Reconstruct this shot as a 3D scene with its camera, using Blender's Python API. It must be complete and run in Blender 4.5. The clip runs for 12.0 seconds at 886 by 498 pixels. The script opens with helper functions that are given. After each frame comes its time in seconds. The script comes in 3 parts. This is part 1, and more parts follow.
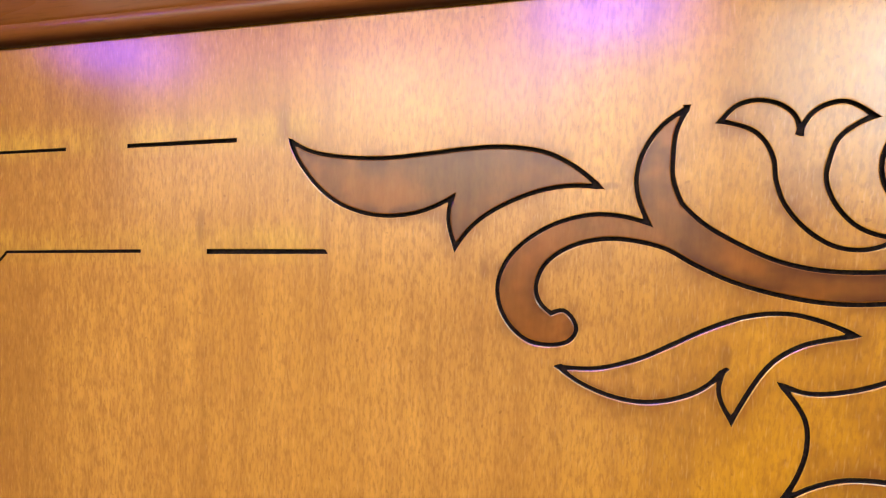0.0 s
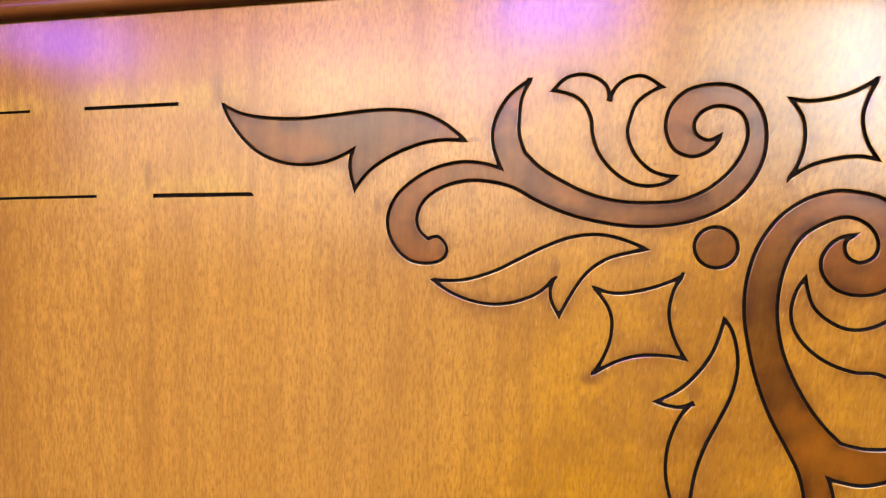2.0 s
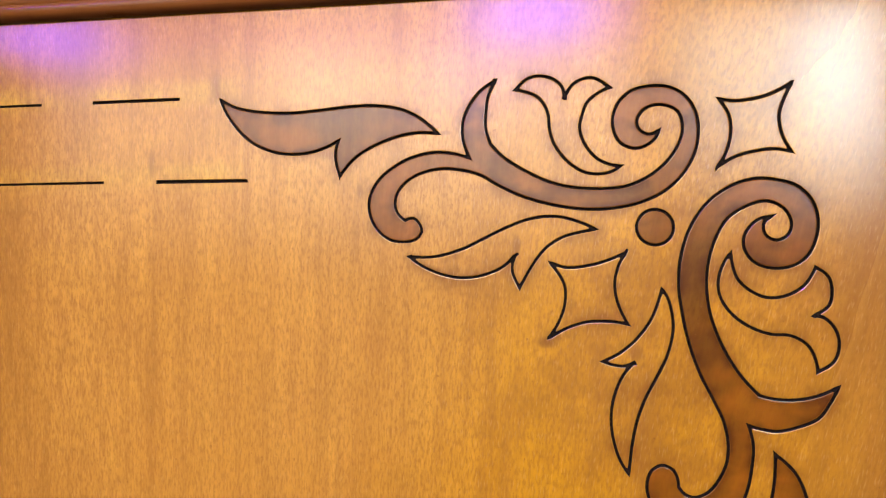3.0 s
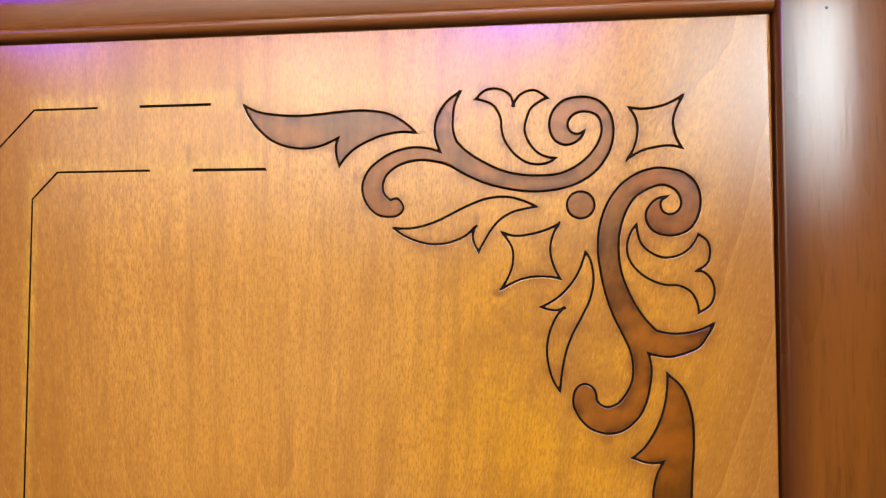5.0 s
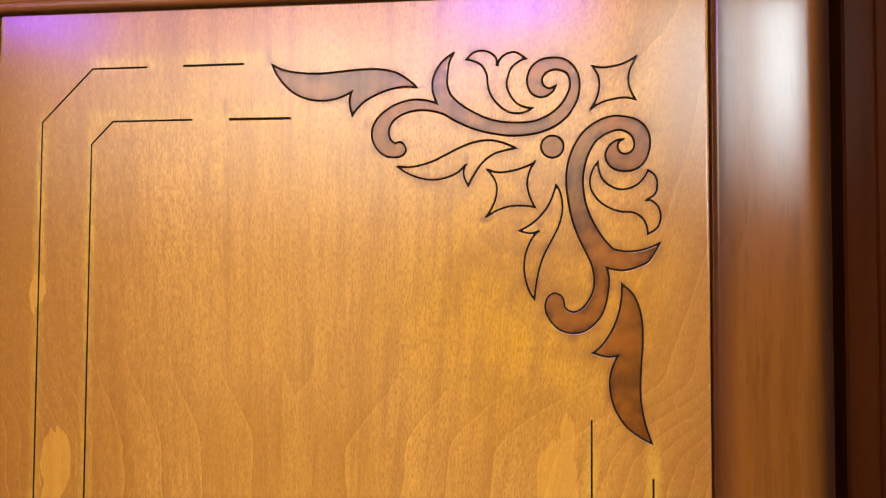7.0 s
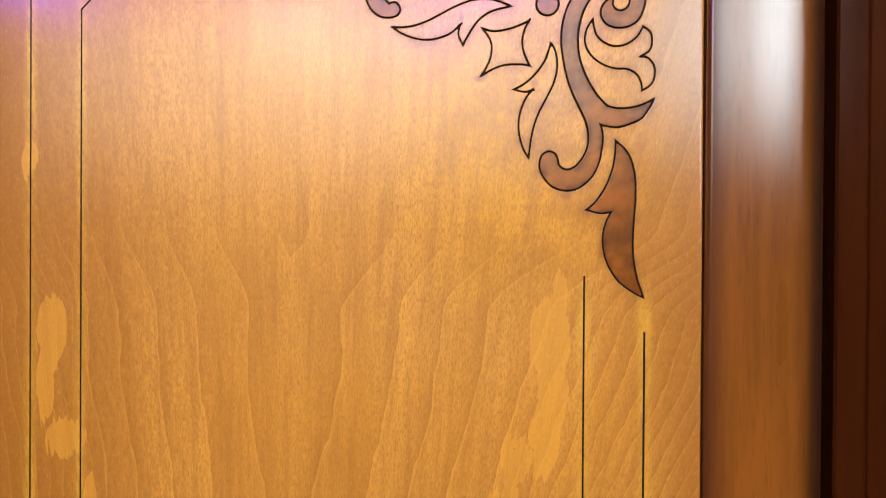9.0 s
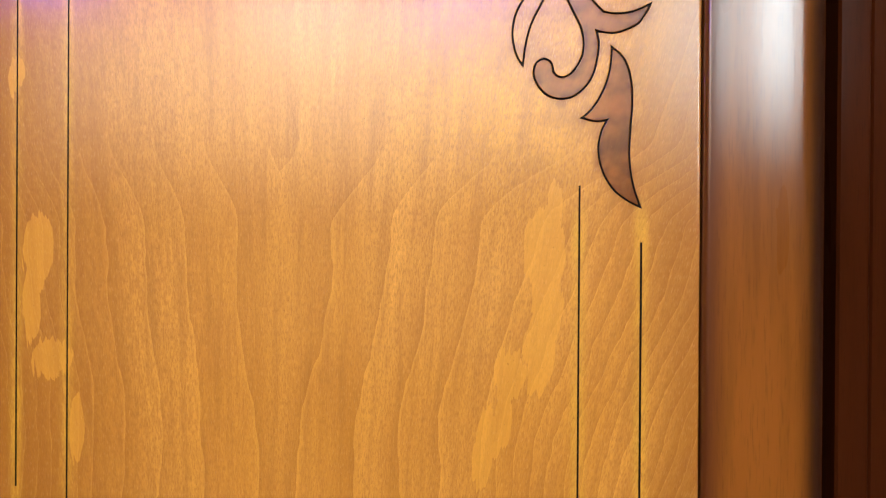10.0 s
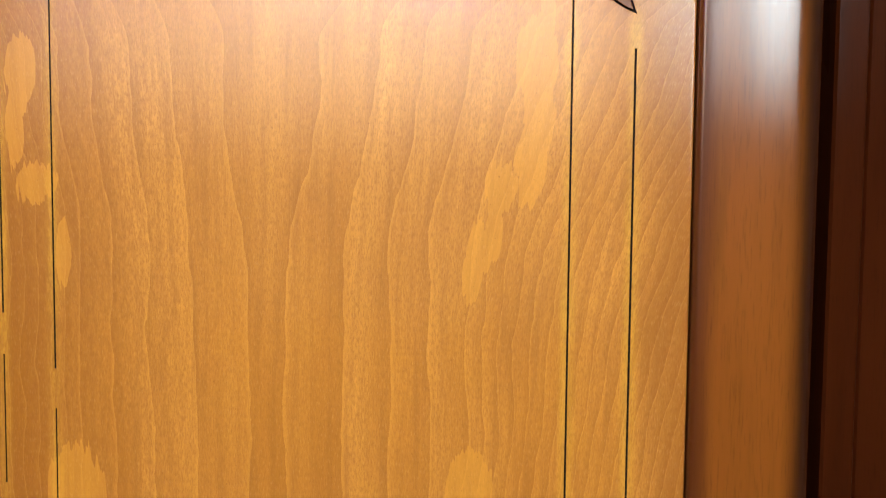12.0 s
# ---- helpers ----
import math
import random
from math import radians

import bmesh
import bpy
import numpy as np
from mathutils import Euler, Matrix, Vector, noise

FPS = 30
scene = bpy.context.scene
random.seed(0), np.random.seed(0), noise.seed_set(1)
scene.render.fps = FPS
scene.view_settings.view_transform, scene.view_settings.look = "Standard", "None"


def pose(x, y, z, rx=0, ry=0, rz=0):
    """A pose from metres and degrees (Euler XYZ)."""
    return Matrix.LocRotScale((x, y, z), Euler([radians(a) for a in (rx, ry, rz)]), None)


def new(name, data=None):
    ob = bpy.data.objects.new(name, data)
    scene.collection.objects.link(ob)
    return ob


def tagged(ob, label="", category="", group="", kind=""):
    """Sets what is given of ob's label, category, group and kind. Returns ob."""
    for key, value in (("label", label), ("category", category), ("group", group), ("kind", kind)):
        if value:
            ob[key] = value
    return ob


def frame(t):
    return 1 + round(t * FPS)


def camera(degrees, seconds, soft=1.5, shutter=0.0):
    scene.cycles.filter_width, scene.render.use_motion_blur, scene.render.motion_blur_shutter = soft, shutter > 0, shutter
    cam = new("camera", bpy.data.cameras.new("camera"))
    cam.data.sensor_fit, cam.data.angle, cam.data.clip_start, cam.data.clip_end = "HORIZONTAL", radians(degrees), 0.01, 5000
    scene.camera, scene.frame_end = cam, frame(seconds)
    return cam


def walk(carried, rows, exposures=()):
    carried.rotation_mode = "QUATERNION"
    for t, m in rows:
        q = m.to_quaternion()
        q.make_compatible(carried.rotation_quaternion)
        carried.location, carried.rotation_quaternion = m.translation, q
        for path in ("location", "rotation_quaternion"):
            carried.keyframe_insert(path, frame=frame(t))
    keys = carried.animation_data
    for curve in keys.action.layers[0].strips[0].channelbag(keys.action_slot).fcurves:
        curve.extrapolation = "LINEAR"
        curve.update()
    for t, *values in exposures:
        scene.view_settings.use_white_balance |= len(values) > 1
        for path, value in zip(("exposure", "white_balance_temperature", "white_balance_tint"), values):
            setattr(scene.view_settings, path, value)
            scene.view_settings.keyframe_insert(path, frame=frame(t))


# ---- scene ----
cam = camera(72.1, 12.0, soft=1.2)
# seconds, x, y, z in metres, yaw, pitch, roll in degrees
PATH = [
    (0.0, 0.0454, -0.1463, 1.5796, 13.67, 3.18, -0.42),
    (0.5, 0.0528, -0.1519, 1.5785, 13.25, 2.84, -0.30),
    (1.0, 0.0626, -0.1628, 1.5759, 12.30, 2.56, -0.24),
    (1.5, 0.0681, -0.1715, 1.5670, 11.02, 3.24, -0.31),
    (2.0, 0.0724, -0.1810, 1.5606, 9.92, 2.77, -0.16),
    (2.5, 0.0756, -0.1909, 1.5564, 9.07, 2.70, -0.17),
    (3.0, 0.0791, -0.2036, 1.5520, 8.32, 2.99, -0.20),
    (3.5, 0.0830, -0.2143, 1.5513, 7.71, 2.76, -0.15),
    (5.5, 0.0929, -0.2822, 1.5331, 6.93, 2.06, -0.08),
    (6.0, 0.0936, -0.2997, 1.5243, 6.88, 1.88, -0.14),
    (6.5, 0.0954, -0.3103, 1.5169, 6.55, 1.79, -0.19),
    (8.5, 0.1025, -0.3212, 1.4632, 6.34, 0.57, -0.32),
    (9.0, 0.0975, -0.3169, 1.4453, 5.82, -0.33, -0.35),
    (9.5, 0.0963, -0.3136, 1.4210, 6.01, 0.03, -0.33),
    (10.0, 0.1028, -0.3097, 1.3992, 6.15, -0.20, -0.37),
    (10.5, 0.1061, -0.3059, 1.3816, 6.00, -0.54, -0.42),
    (11.0, 0.1063, -0.3028, 1.3602, 5.89, -1.50, -0.48),
    (11.5, 0.1056, -0.3034, 1.3414, 6.04, -2.20, -0.51),
    (12.0, 0.1067, -0.3064, 1.3171, 5.92, -2.50, -0.54),
]
walk(cam, [(t, pose(x, y, z, 90 + pitch, roll, yaw)) for t, x, y, z, yaw, pitch, roll in PATH],
     [(0.0, -0.09), (3.0, -0.04), (6.0, 0.0), (9.0, 0.07), (12.0, 0.14)])
from mathutils.geometry import delaunay_2d_cdt

# ---- world and light ----
world = bpy.data.worlds.new("world")
scene.world = world
world.use_nodes = True
world.node_tree.nodes["Background"].inputs[0].default_value = (0.5, 0.55, 0.65, 1)
world.node_tree.nodes["Background"].inputs[1].default_value = 0.3

LED_WALL = 1.30
DAYLIGHT = ((0.80, 0.95, 1.0), 26.0)
FILL_LAMP = ((1.0, 0.92, 0.76), 19.0)


# ---- material helpers ----
class Nodes:
    """A small builder for node materials."""

    def __init__(self, name):
        self.mat = bpy.data.materials.new(name)
        self.mat.use_nodes = True
        self.tree = self.mat.node_tree
        self.tree.nodes.clear()
        self.out = self.tree.nodes.new("ShaderNodeOutputMaterial")

    def add(self, kind, **values):
        n = self.tree.nodes.new(kind)
        for key, value in values.items():
            self.put(n.inputs[key.replace("_", " ")], value)
        return n

    def put(self, socket, value):
        if isinstance(value, bpy.types.NodeSocket):
            self.tree.links.new(value, socket)
        else:
            socket.default_value = value

    def math(self, op, a, b=0.0, c=0.0, clamp=False):
        n = self.tree.nodes.new("ShaderNodeMath")
        n.operation, n.use_clamp = op, clamp
        for i, v in enumerate((a, b, c)):
            self.put(n.inputs[i], v)
        return n.outputs[0]

    def mapped(self, v, a, b, lo=0.0, hi=1.0, smooth=True):
        n = self.tree.nodes.new("ShaderNodeMapRange")
        n.interpolation_type = "SMOOTHSTEP" if smooth else "LINEAR"
        for i, x in enumerate((v, a, b, lo, hi)):
            self.put(n.inputs[i], x)
        return n.outputs[0]

    def mix(self, f, a, b, how="MIX"):
        n = self.tree.nodes.new("ShaderNodeMix")
        n.data_type, n.blend_type = "RGBA", how
        for i, v in ((0, f), (6, a), (7, b)):
            if isinstance(v, tuple) and len(v) == 3:
                v = (*v, 1)
            self.put(n.inputs[i], v)
        return n.outputs[2]

    def place(self):
        c = self.tree.nodes.new("ShaderNodeTexCoord")
        s = self.tree.nodes.new("ShaderNodeSeparateXYZ")
        self.tree.links.new(c.outputs["Object"], s.inputs[0])
        self.vec = c.outputs["Object"]
        return s.outputs

    def noise(self, scale, size=1.0, detail=2.0, rough=0.5, shift=(0, 0, 0), dist=0.0):
        m = self.tree.nodes.new("ShaderNodeMapping")
        self.tree.links.new(self.vec, m.inputs[0])
        m.inputs[1].default_value = shift
        m.inputs[3].default_value = scale
        n = self.add("ShaderNodeTexNoise", Vector=m.outputs[0], Scale=size, Detail=detail, Roughness=rough, Distortion=dist)
        return n.outputs[0]

    def shade(self, color, rough, bump=None, depth=0.0002, coat=0.0, coat_rough=0.1, metal=0.0, spec=0.5):
        b = self.add("ShaderNodeBsdfPrincipled", Base_Color=color, Roughness=rough, Metallic=metal, Coat_Weight=coat, Coat_Roughness=coat_rough)
        b.inputs["Specular IOR Level"].default_value = spec
        if bump is not None:
            k = self.add("ShaderNodeBump", Strength=1.0, Distance=depth, Height=bump)
            self.tree.links.new(k.outputs[0], b.inputs["Normal"])
            self.tree.links.new(k.outputs[0], b.inputs["Coat Normal"])
        self.tree.links.new(b.outputs[0], self.out.inputs[0])
        return self.mat


def veneer(name, stain=None):
    """Honey-stained, lacquered veneer with upright grain; stain: a darker glaze for the filled ornaments."""
    k = Nodes(name)
    x, y, z = k.place()
    # growth rings: upright low down, spreading apart in two steps above, slanting towards the stile
    off = k.math("ADD", x, 0.0175)
    spread = k.math("ADD", k.mapped(z, 1.29, 1.395, 0.0, 0.017), k.mapped(z, 1.408, 1.456, 0.0, 0.027))
    spread = k.math("MULTIPLY", spread, k.mapped(off, -0.03, 0.03, 0.72, 1.0))
    slant = k.math("MULTIPLY", k.mapped(x, 0.06, 0.20), k.math("MULTIPLY", k.math("SUBTRACT", z, 1.25), 0.24))
    # the fibres fan out upwards
    fan = k.math("MAXIMUM", k.math("MULTIPLY_ADD", k.math("SUBTRACT", z, 1.27), 0.95, 1.0), 1.0)
    across = k.math("SUBTRACT", k.math("DIVIDE", off, fan), k.math("MULTIPLY", slant, 0.25))
    grain = k.add("ShaderNodeCombineXYZ", X=across, Y=y, Z=z)
    k.vec = grain.outputs[0]
    fibre = k.noise((1500, 1500, 330), detail=3, rough=0.6)
    pores = k.noise((2500, 2500, 300), detail=1, shift=(3, 0, 1))
    streak = k.noise((170, 170, 10), detail=4, rough=0.6, shift=(1, 0, 4))
    wide = k.noise((24, 24, 2.2), detail=3, rough=0.55, shift=(7, 0, 2))
    cloud = k.noise((11, 11, 9), detail=3, shift=(5, 0, 8))
    wobble = k.noise((9, 9, 7), detail=2, shift=(2, 0, 6))
    jag = k.noise((420, 420, 20), detail=2, shift=(9, 0, 3))
    mottle = k.noise((480, 480, 110), detail=3, rough=0.6, shift=(6, 0, 5))
    field = k.math("SUBTRACT", k.math("SUBTRACT", k.math("ABSOLUTE", off), spread), slant)
    field = k.math("ADD", field, k.math("MULTIPLY_ADD", wobble, 0.014, -0.007))
    field = k.math("ADD", field, k.math("MULTIPLY_ADD", k.noise((34, 34, 26), detail=2, shift=(3, 0, 2)), 0.008, -0.004))
    field = k.math("ADD", field, k.math("MULTIPLY_ADD", jag, 0.0020, -0.001))
    turns = k.math("MULTIPLY_ADD", field, k.math("MULTIPLY_ADD", field, 145.0, 26.5), 4.68)
    turns = k.math("ADD", turns, k.math("MULTIPLY", k.math("MAXIMUM", k.math("SUBTRACT", field, 0.105), 0.0), 60.0))
    saw = k.math("FRACT", turns)
    fine = k.math("POWER", k.math("FRACT", k.math("MULTIPLY_ADD", turns, 2.7, k.math("MULTIPLY", wobble, 3.0))), 2.0)
    saw = k.math("ADD", k.math("MULTIPLY", k.math("POWER", saw, 2.0), 0.80), k.math("MULTIPLY", fine, 0.14))
    low = k.mapped(z, 1.49, 1.40, 0.12, 1.0)
    side = k.mapped(x, 0.115, 0.18, 0.0, 1.5)
    figure = k.math("MULTIPLY", saw, k.math("MAXIMUM", low, side))
    # pale flames where the cut runs out of a growth ring
    ragged = k.noise((70, 70, 18), detail=3, rough=0.6, shift=(2, 0, 9))
    pale = 0.0
    for px, pz, rx, rz in ((0.126, 1.420, 0.004, 0.014), (0.1205, 1.397, 0.0108, 0.022), (0.1225, 1.372, 0.0072, 0.022), (0.118, 1.346, 0.0080, 0.022),
                           (0.104, 1.334, 0.0085, 0.013), (0.101, 1.312, 0.004, 0.014), (0.093, 1.303, 0.0055, 0.013), (0.0895, 1.290, 0.0045, 0.014),
                           (0.088, 1.176, 0.013, 0.024), (-0.155, 1.395, 0.0095, 0.021), (-0.159, 1.365, 0.006, 0.022), (-0.147, 1.337, 0.012, 0.011),
                           (-0.1315, 1.298, 0.004, 0.017), (-0.127, 1.172, 0.018, 0.024), (-0.168, 1.494, 0.005, 0.010)):
        dx = k.math("DIVIDE", k.math("ADD", k.math("SUBTRACT", x, px), k.math("MULTIPLY_ADD", jag, 0.005, -0.0025)), rx)
        dz = k.math("DIVIDE", k.math("ADD", k.math("SUBTRACT", z, pz), k.math("MULTIPLY_ADD", jag, 0.024, -0.012)), rz)
        d = k.math("ADD", k.math("MULTIPLY", dx, dx), k.math("MULTIPLY", dz, dz))
        d = k.math("ADD", d, k.math("MULTIPLY_ADD", ragged, 1.9, -0.95))
        hit = k.mapped(d, 1.04, 0.96)
        pale = k.math("MAXIMUM", pale, hit)
    col = k.mix(k.mapped(wide, 0.3, 0.7), (0.55, 0.252, 0.031), (0.73, 0.366, 0.056))
    col = k.mix(k.math("MULTIPLY", k.mapped(cloud, 0.45, 0.75), 0.32), col, (0.38, 0.165, 0.022))
    col = k.mix(k.math("MULTIPLY", figure, 0.52), col, (0.34, 0.135, 0.014))
    # yellow glaze sprayed about the ornament
    gx, gz = k.math("SUBTRACT", x, 0.108), k.math("SUBTRACT", z, 1.515)
    r = k.math("SQRT", k.math("ADD", k.math("MULTIPLY", gx, gx), k.math("MULTIPLY", k.math("MULTIPLY", gz, gz), 0.55)))
    glaze = k.mapped(k.math("ADD", r, k.math("MULTIPLY", cloud, 0.05)), 0.125, 0.05)
    col = k.mix(k.math("MULTIPLY", glaze, 0.92), col, (0.66, 0.312, 0.005))
    # the glaze was rubbed on unevenly
    rubbed = k.mapped(k.noise((34, 34, 24), detail=4, rough=0.6, shift=(1, 0, 7)), 0.42, 0.62, 0.0, 0.70)
    col = k.mix(k.math("MULTIPLY", rubbed, glaze), col, (0.39, 0.165, 0.010))
    # browner near both stiles, and increasingly brown across the left side
    side_brown = k.mapped(k.math("MULTIPLY_ADD", wobble, 0.03, k.math("ABSOLUTE", k.math("ADD", x, 0.004))), 0.178, 0.212, 0.0, 0.75)
    col = k.mix(side_brown, col, (0.34, 0.14, 0.02))
    col = k.mix(k.mapped(k.math("MULTIPLY_ADD", wobble, 0.014, x), -0.04, -0.17, 0.0, 0.72), col, (0.30, 0.115, 0.012))
    # yellow bleeding along the straight grooves
    halo = 0.0
    for line in (0.1378, 0.168):
        d = k.math("ABSOLUTE", k.math("SUBTRACT", k.math("ABSOLUTE", x), line))
        halo = k.math("MAXIMUM", halo, k.mapped(d, 0.0055, 0.0005))
    halo = k.math("MULTIPLY", halo, k.math("MAXIMUM", k.mapped(z, 1.432, 1.405), k.math("MULTIPLY", k.mapped(x, -0.02, -0.04), k.mapped(z, 1.60, 1.57))))
    for line in (1.6181, 1.5878):
        d = k.math("ABSOLUTE", k.math("SUBTRACT", z, line + 0.002))
        halo = k.math("MAXIMUM", halo, k.math("MULTIPLY", k.mapped(d, 0.0075, 0.001), k.math("MULTIPLY", k.mapped(x, -0.02, -0.03), k.mapped(x, -0.144, -0.132))))
    halo = k.math("MULTIPLY", halo, k.mapped(cloud, 0.35, 0.65, 0.35, 0.9))
    col = k.mix(halo, col, (0.70, 0.40, 0.040))
    # a veneer joint, darker on one side
    joint = k.math("MULTIPLY", k.mapped(x, -0.0856, -0.0872), k.mapped(x, -0.108, -0.0872))
    col = k.mix(k.math("MULTIPLY", joint, k.mapped(z, 1.55, 1.62, 0.0, 0.38)), col, (0.36, 0.15, 0.03))
    # smudges of burnt stain at the tips of the carving
    smudge = 0.0
    for px, pz, rx, rz in ((-0.0590, 1.5945, 0.0016, 0.0060), (-0.0343, 1.6225, 0.0022, 0.0065), (0.0500, 1.6025, 0.0026, 0.0010), (0.0085, 1.5965, 0.0050, 0.0022),
                           (0.0740, 1.5640, 0.0016, 0.0036), (0.1120, 1.5290, 0.0030, 0.0030), (0.0835, 1.5320, 0.0034, 0.0020), (0.0200, 1.5830, 0.0014, 0.0030), (0.1285, 1.4715, 0.0030, 0.0030)):
        dx, dz = k.math("DIVIDE", k.math("SUBTRACT", x, px), rx), k.math("DIVIDE", k.math("SUBTRACT", z, pz), rz)
        d = k.math("ADD", k.math("MULTIPLY", dx, dx), k.math("MULTIPLY", dz, dz))
        smudge = k.math("MAXIMUM", smudge, k.mapped(k.math("MULTIPLY_ADD", mottle, 0.6, d), 1.6, 0.2))
    col = k.mix(k.math("MULTIPLY", smudge, 0.55), col, (0.20, 0.075, 0.016))
    col = k.mix(k.math("MULTIPLY", k.mapped(mottle, 0.36, 0.66), k.mapped(k.math("MULTIPLY_ADD", cloud, 0.08, x), 0.03, -0.12, 0.20, 0.48)), col, (0.31, 0.122, 0.018))
    col = k.mix(k.math("MULTIPLY", k.mapped(fibre, 0.41, 0.68), k.mapped(wide, 0.3, 0.7, 0.30, 0.50)), col, (0.28, 0.108, 0.015))
    col = k.mix(k.mapped(streak, 0.42, 0.70, 0, 0.44), col, (0.32, 0.13, 0.020))
    # the spring wood starts with a thin light edge
    edge = k.math("MULTIPLY", k.mapped(k.math("FRACT", turns), 0.09, 0.0), k.math("MAXIMUM", low, k.math("MULTIPLY", side, 0.4)))
    col = k.mix(k.math("MULTIPLY", edge, 0.22), col, (0.76, 0.40, 0.060))
    col = k.mix(k.math("MULTIPLY", pale, k.mapped(streak, 0.3, 0.75, 0.55, 0.35)), col, (0.72, 0.36, 0.040))
    if stain:
        brushed = k.noise((30, 30, 24), detail=4, rough=0.6, shift=(8, 0, 1))
        tone = k.mix(k.mapped(brushed, 0.34, 0.64), tuple(c * 0.75 for c in stain), tuple(c * 2.1 for c in stain))
        col = k.mix(k.mapped(streak, 0.2, 0.8, 0.80, 0.95), col, tone)
    specks = k.noise((900, 900, 560), detail=1, shift=(1, 0, 9))
    col = k.mix(k.mapped(specks, 0.69, 0.78, 0, 0.40), col, (0.22, 0.085, 0.012))
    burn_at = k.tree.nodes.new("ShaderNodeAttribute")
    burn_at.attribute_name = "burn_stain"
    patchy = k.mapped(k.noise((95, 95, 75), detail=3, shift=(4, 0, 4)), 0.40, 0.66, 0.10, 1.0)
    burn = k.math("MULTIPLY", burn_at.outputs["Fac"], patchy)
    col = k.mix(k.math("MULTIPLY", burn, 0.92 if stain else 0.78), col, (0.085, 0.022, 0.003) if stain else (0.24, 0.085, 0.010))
    col = k.mix(k.mapped(pores, 0.54, 0.78, 0, 0.0 if stain else 0.18), col, (0.85, 0.52, 0.17))
    height = k.math("ADD", k.math("MULTIPLY", fibre, 0.6), k.math("MULTIPLY_ADD", figure, 0.9, k.math("MULTIPLY", k.noise((420, 420, 140), detail=2), 0.5)))
    rough = k.mapped(wide, 0.2, 0.8, 0.34, 0.46)
    return k.shade(col, rough, height, 0.00004, coat=0.7 if stain else 1.0, coat_rough=0.14, spec=0.10 if stain else 0.14)


def frame_wood(name, base, along="z", dark=0.5, gloss=0.7, shaded_edges=False, shaded_bead=False):
    """Lacquered solid wood for rails and stiles; along: the way its grain runs."""
    k = Nodes(name)
    x, y, z = k.place()
    s = (1, 1, 0.06) if along == "z" else (0.06, 1, 1)
    fibre = k.noise(tuple(1100 * c for c in s), detail=3, rough=0.6)
    streak = k.noise(tuple(130 * c for c in s), detail=4, rough=0.6, shift=(4, 2, 1))
    cloud = k.noise(tuple(26 * (c + 0.1) for c in s), detail=3, shift=(2, 7, 3))
    deep = tuple(c * dark for c in base)
    col = k.mix(k.mapped(cloud, 0.3, 0.7), base, tuple(c * 1.3 for c in base))
    col = k.mix(k.mapped(streak, 0.42, 0.72, 0, 0.38), col, deep)
    col = k.mix(k.mapped(fibre, 0.5, 0.75, 0, 0.45), col, deep)
    if shaded_edges:
        # shade on both rounded edges is painted into the colour, deepest on the outer one
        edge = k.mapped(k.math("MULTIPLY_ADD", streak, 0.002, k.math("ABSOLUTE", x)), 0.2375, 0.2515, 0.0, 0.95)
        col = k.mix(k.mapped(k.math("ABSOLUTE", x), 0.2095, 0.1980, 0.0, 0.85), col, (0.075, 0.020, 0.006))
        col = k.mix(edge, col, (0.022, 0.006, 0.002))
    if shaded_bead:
        # painted shade on the down-facing lower edge of the bead, following its tilt
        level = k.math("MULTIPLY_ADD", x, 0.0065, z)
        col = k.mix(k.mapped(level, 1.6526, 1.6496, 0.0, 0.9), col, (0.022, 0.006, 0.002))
    height = k.math("ADD", k.math("MULTIPLY", fibre, 0.5), streak)
    return k.shade(col, k.mapped(cloud, 0.3, 0.7, 0.26, 0.36), height, 0.00003, coat=gloss, coat_rough=0.11, spec=0.14 * gloss)


def painted(name, base, rough=0.7):
    k = Nodes(name)
    k.place()
    cloud = k.noise((3, 3, 3), detail=4)
    grain = k.noise((90, 90, 90), detail=3)
    col = k.mix(k.mapped(cloud, 0.3, 0.7), base, tuple(c * 0.88 for c in base))
    return k.shade(col, rough, grain, 0.0005)


def glowing(name, light):
    k = Nodes(name)
    color, power = light
    e = k.add("ShaderNodeEmission", Color=(*color, 1), Strength=power)
    k.tree.links.new(e.outputs[0], k.out.inputs[0])
    return k.mat


def daylight(name, light):
    """Hazy sky outside the window, brightest high up and towards one side."""
    k = Nodes(name)
    x, y, z = k.place()
    color, power = light
    high = k.mapped(z, 1.65, 2.45)
    across = k.math("MULTIPLY", k.math("ADD", k.mapped(x, 0.46, 0.95, 0.0, 0.38), k.mapped(x, 1.06, 1.40, 0.0, 0.62)), k.mapped(x, 1.64, 1.44))
    e = k.add("ShaderNodeEmission", Color=(*color, 1), Strength=k.math("MULTIPLY_ADD", k.math("MULTIPLY", high, across), power, 0.15))
    k.tree.links.new(e.outputs[0], k.out.inputs[0])
    return k.mat


